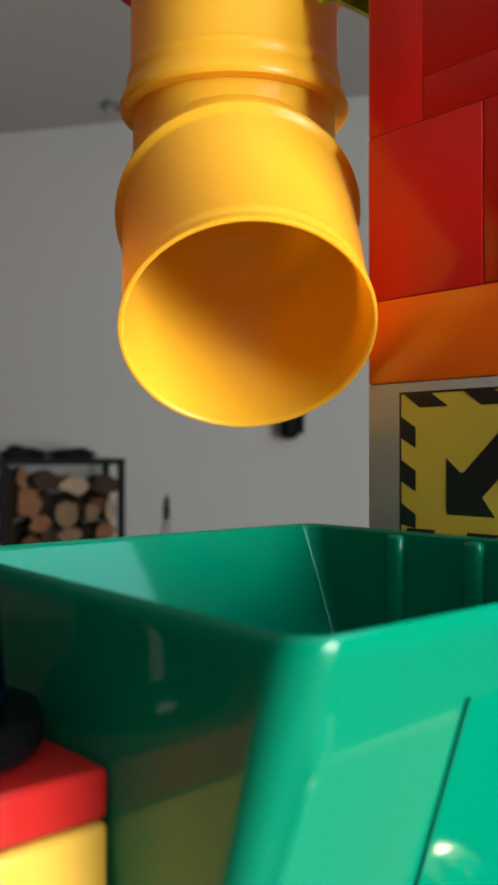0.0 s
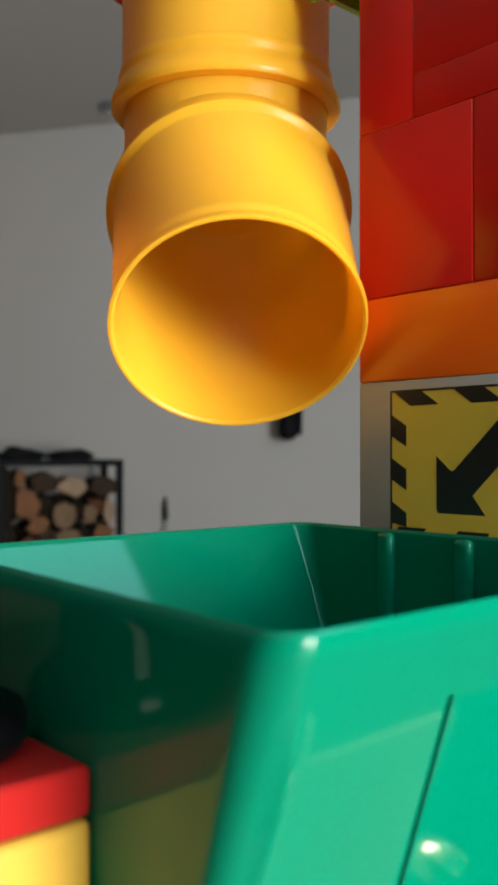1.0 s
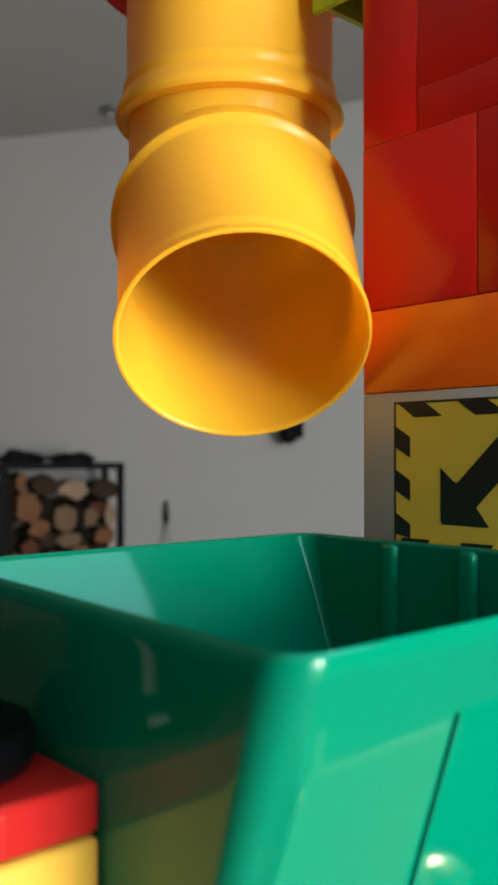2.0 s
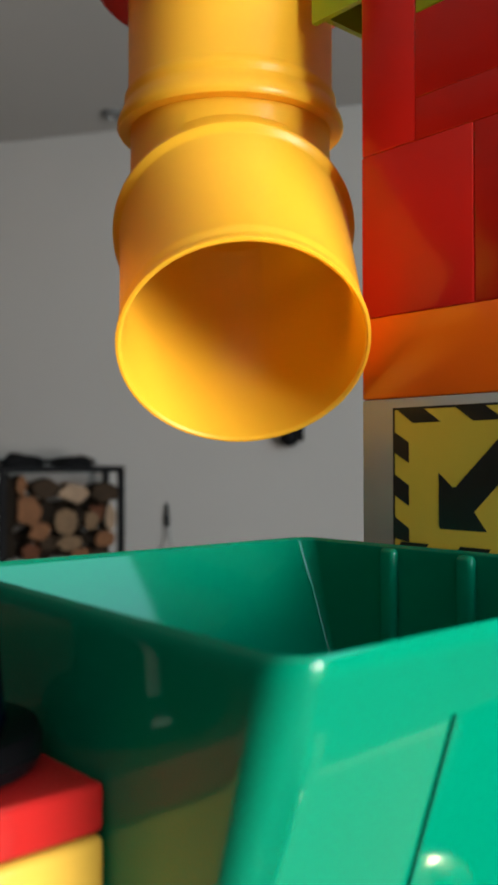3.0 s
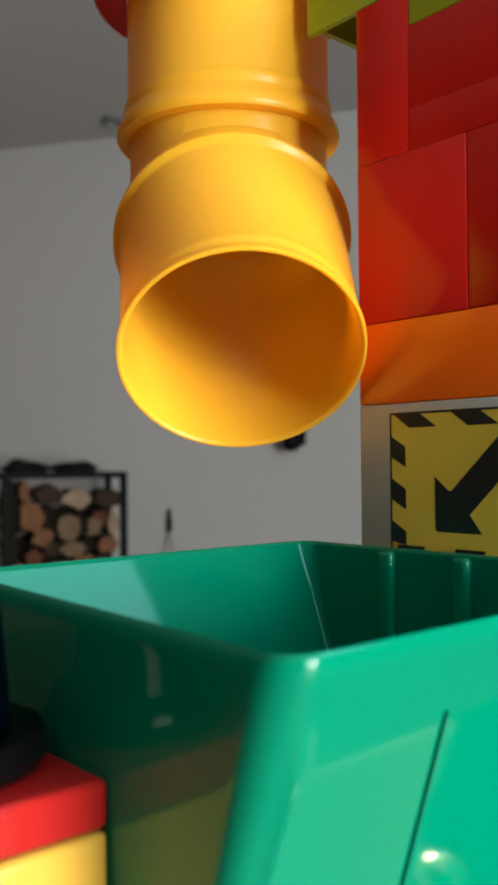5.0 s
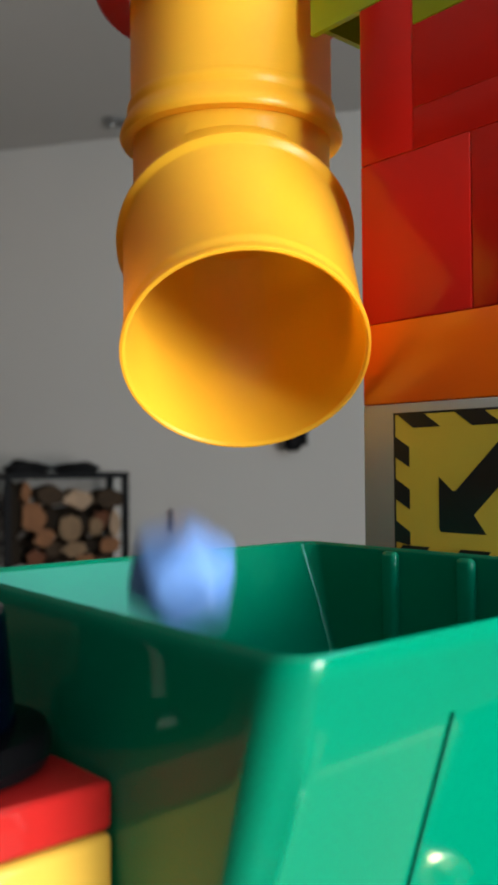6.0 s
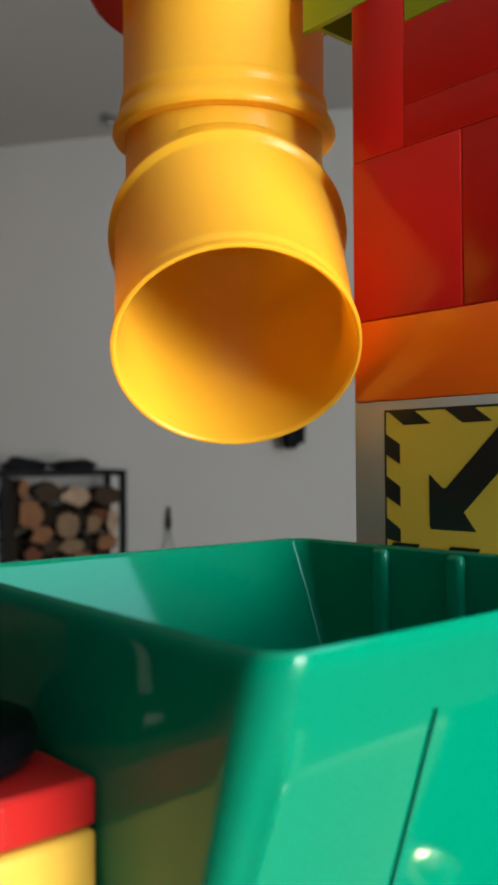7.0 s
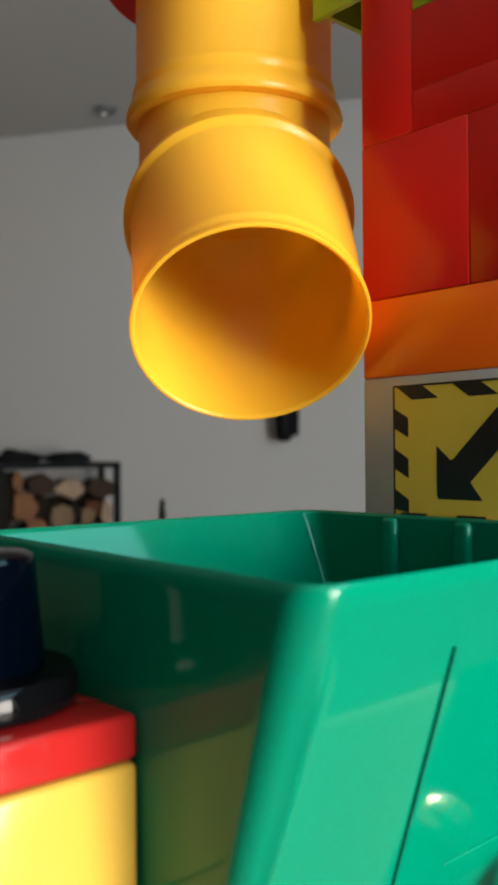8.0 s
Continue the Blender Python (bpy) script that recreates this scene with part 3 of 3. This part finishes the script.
def ball(label, mat):
    bm = bmesh.new()
    bmesh.ops.create_icosphere(bm, subdivisions=1, radius=BALL_R)
    bmesh.ops.bevel(bm, geom=list(bm.edges), offset=0.0007, segments=3, profile=0.5, affect="EDGES")
    return thing("toy_ball", label, "ball", bm, mat, group="balls running down the tube", smooth=False)


room()
table()
reflected_plate()
gem()
green_bin()
beacon_brick()
yellow_tube()
log_rack()
room_fittings()
brick_tower()
BALLS = [ball("dark blue faceted plastic ball", DARK_BLUE), ball("light blue faceted plastic ball", LIGHT_BLUE), ball("light blue faceted plastic ball", LIGHT_BLUE),
         ball("light blue faceted plastic ball", LIGHT_BLUE), ball("leaf green faceted plastic ball", BALL_GREEN)]


def motions():
    """Each ball waits on the dish, rolls into the tube, drops out of its mouth and comes to rest in the bin."""
    dish_z = 0.9641 + BALL_R
    floor_z = BIN["low"] + 0.0022 + BALL_R
    # seconds of leaving the dish, then the seen way, then the resting place
    ways = [
        (20, 3.10, [(3.40, 0.1609, 0.1845, 0.926), (3.50, 0.1467, 0.1720, 0.8870), (3.60, 0.1042, 0.1041, 0.8416), (3.70, 0.1153, 0.0879, 0.8073)], (0.128, 0.100)),
        (75, 3.75, [(4.10, 0.1609, 0.1845, 0.922), (4.20, 0.1282, 0.1324, 0.8644), (4.30, 0.0882, 0.1147, 0.8295)], (0.085, 0.112)),
        (130, 3.85, [(4.20, 0.1609, 0.1845, 0.922), (4.30, 0.1239, 0.1488, 0.8683), (4.40, 0.1110, 0.1073, 0.8356), (4.50, 0.1308, 0.1039, 0.7922)], (0.128, 0.118)),
        (185, 5.35, [(5.80, 0.1609, 0.1845, 0.925), (5.90, 0.1102, 0.1315, 0.8478), (6.00, 0.0683, 0.0855, 0.8151)], (0.085, 0.092)),
        (240, 6.20, [(6.60, 0.1609, 0.1845, 0.925), (6.70, 0.1197, 0.1393, 0.8622), (6.80, 0.0953, 0.0815, 0.8357), (6.90, 0.1312, 0.0975, 0.7945)], (0.110, 0.095)),
    ]
    for k, (ob, (angle, leave, way, rest)) in enumerate(zip(BALLS, ways)):
        a = radians(angle)
        wait = (AXIS.x + 0.0290 * math.cos(a), AXIS.y + 0.0290 * math.sin(a), dish_z)
        edge = (AXIS.x + 0.012 * math.cos(a), AXIS.y + 0.012 * math.sin(a), dish_z - 0.004)
        rows = [(0.0, pose(*wait, 20 * k, 10, 0)), (leave, pose(*wait, 20 * k, 10, 0)), (way[0][0] - 0.1, pose(*edge, 20 * k + 30, 20, 30))]
        turn = 20 * k + 30
        for t, x, y, z in way:
            turn += 50
            rows.append((t, pose(x, y, z, turn, 20 + 15 * k, 30 + turn / 2)))
        t = way[-1][0]
        turn += 40
        rows.append((t + 0.1, pose(*rest, floor_z, turn, 30, 60)))
        rows.append((8.0, pose(*rest, floor_z, turn, 30, 60)))
        walk(ob, rows)


motions()
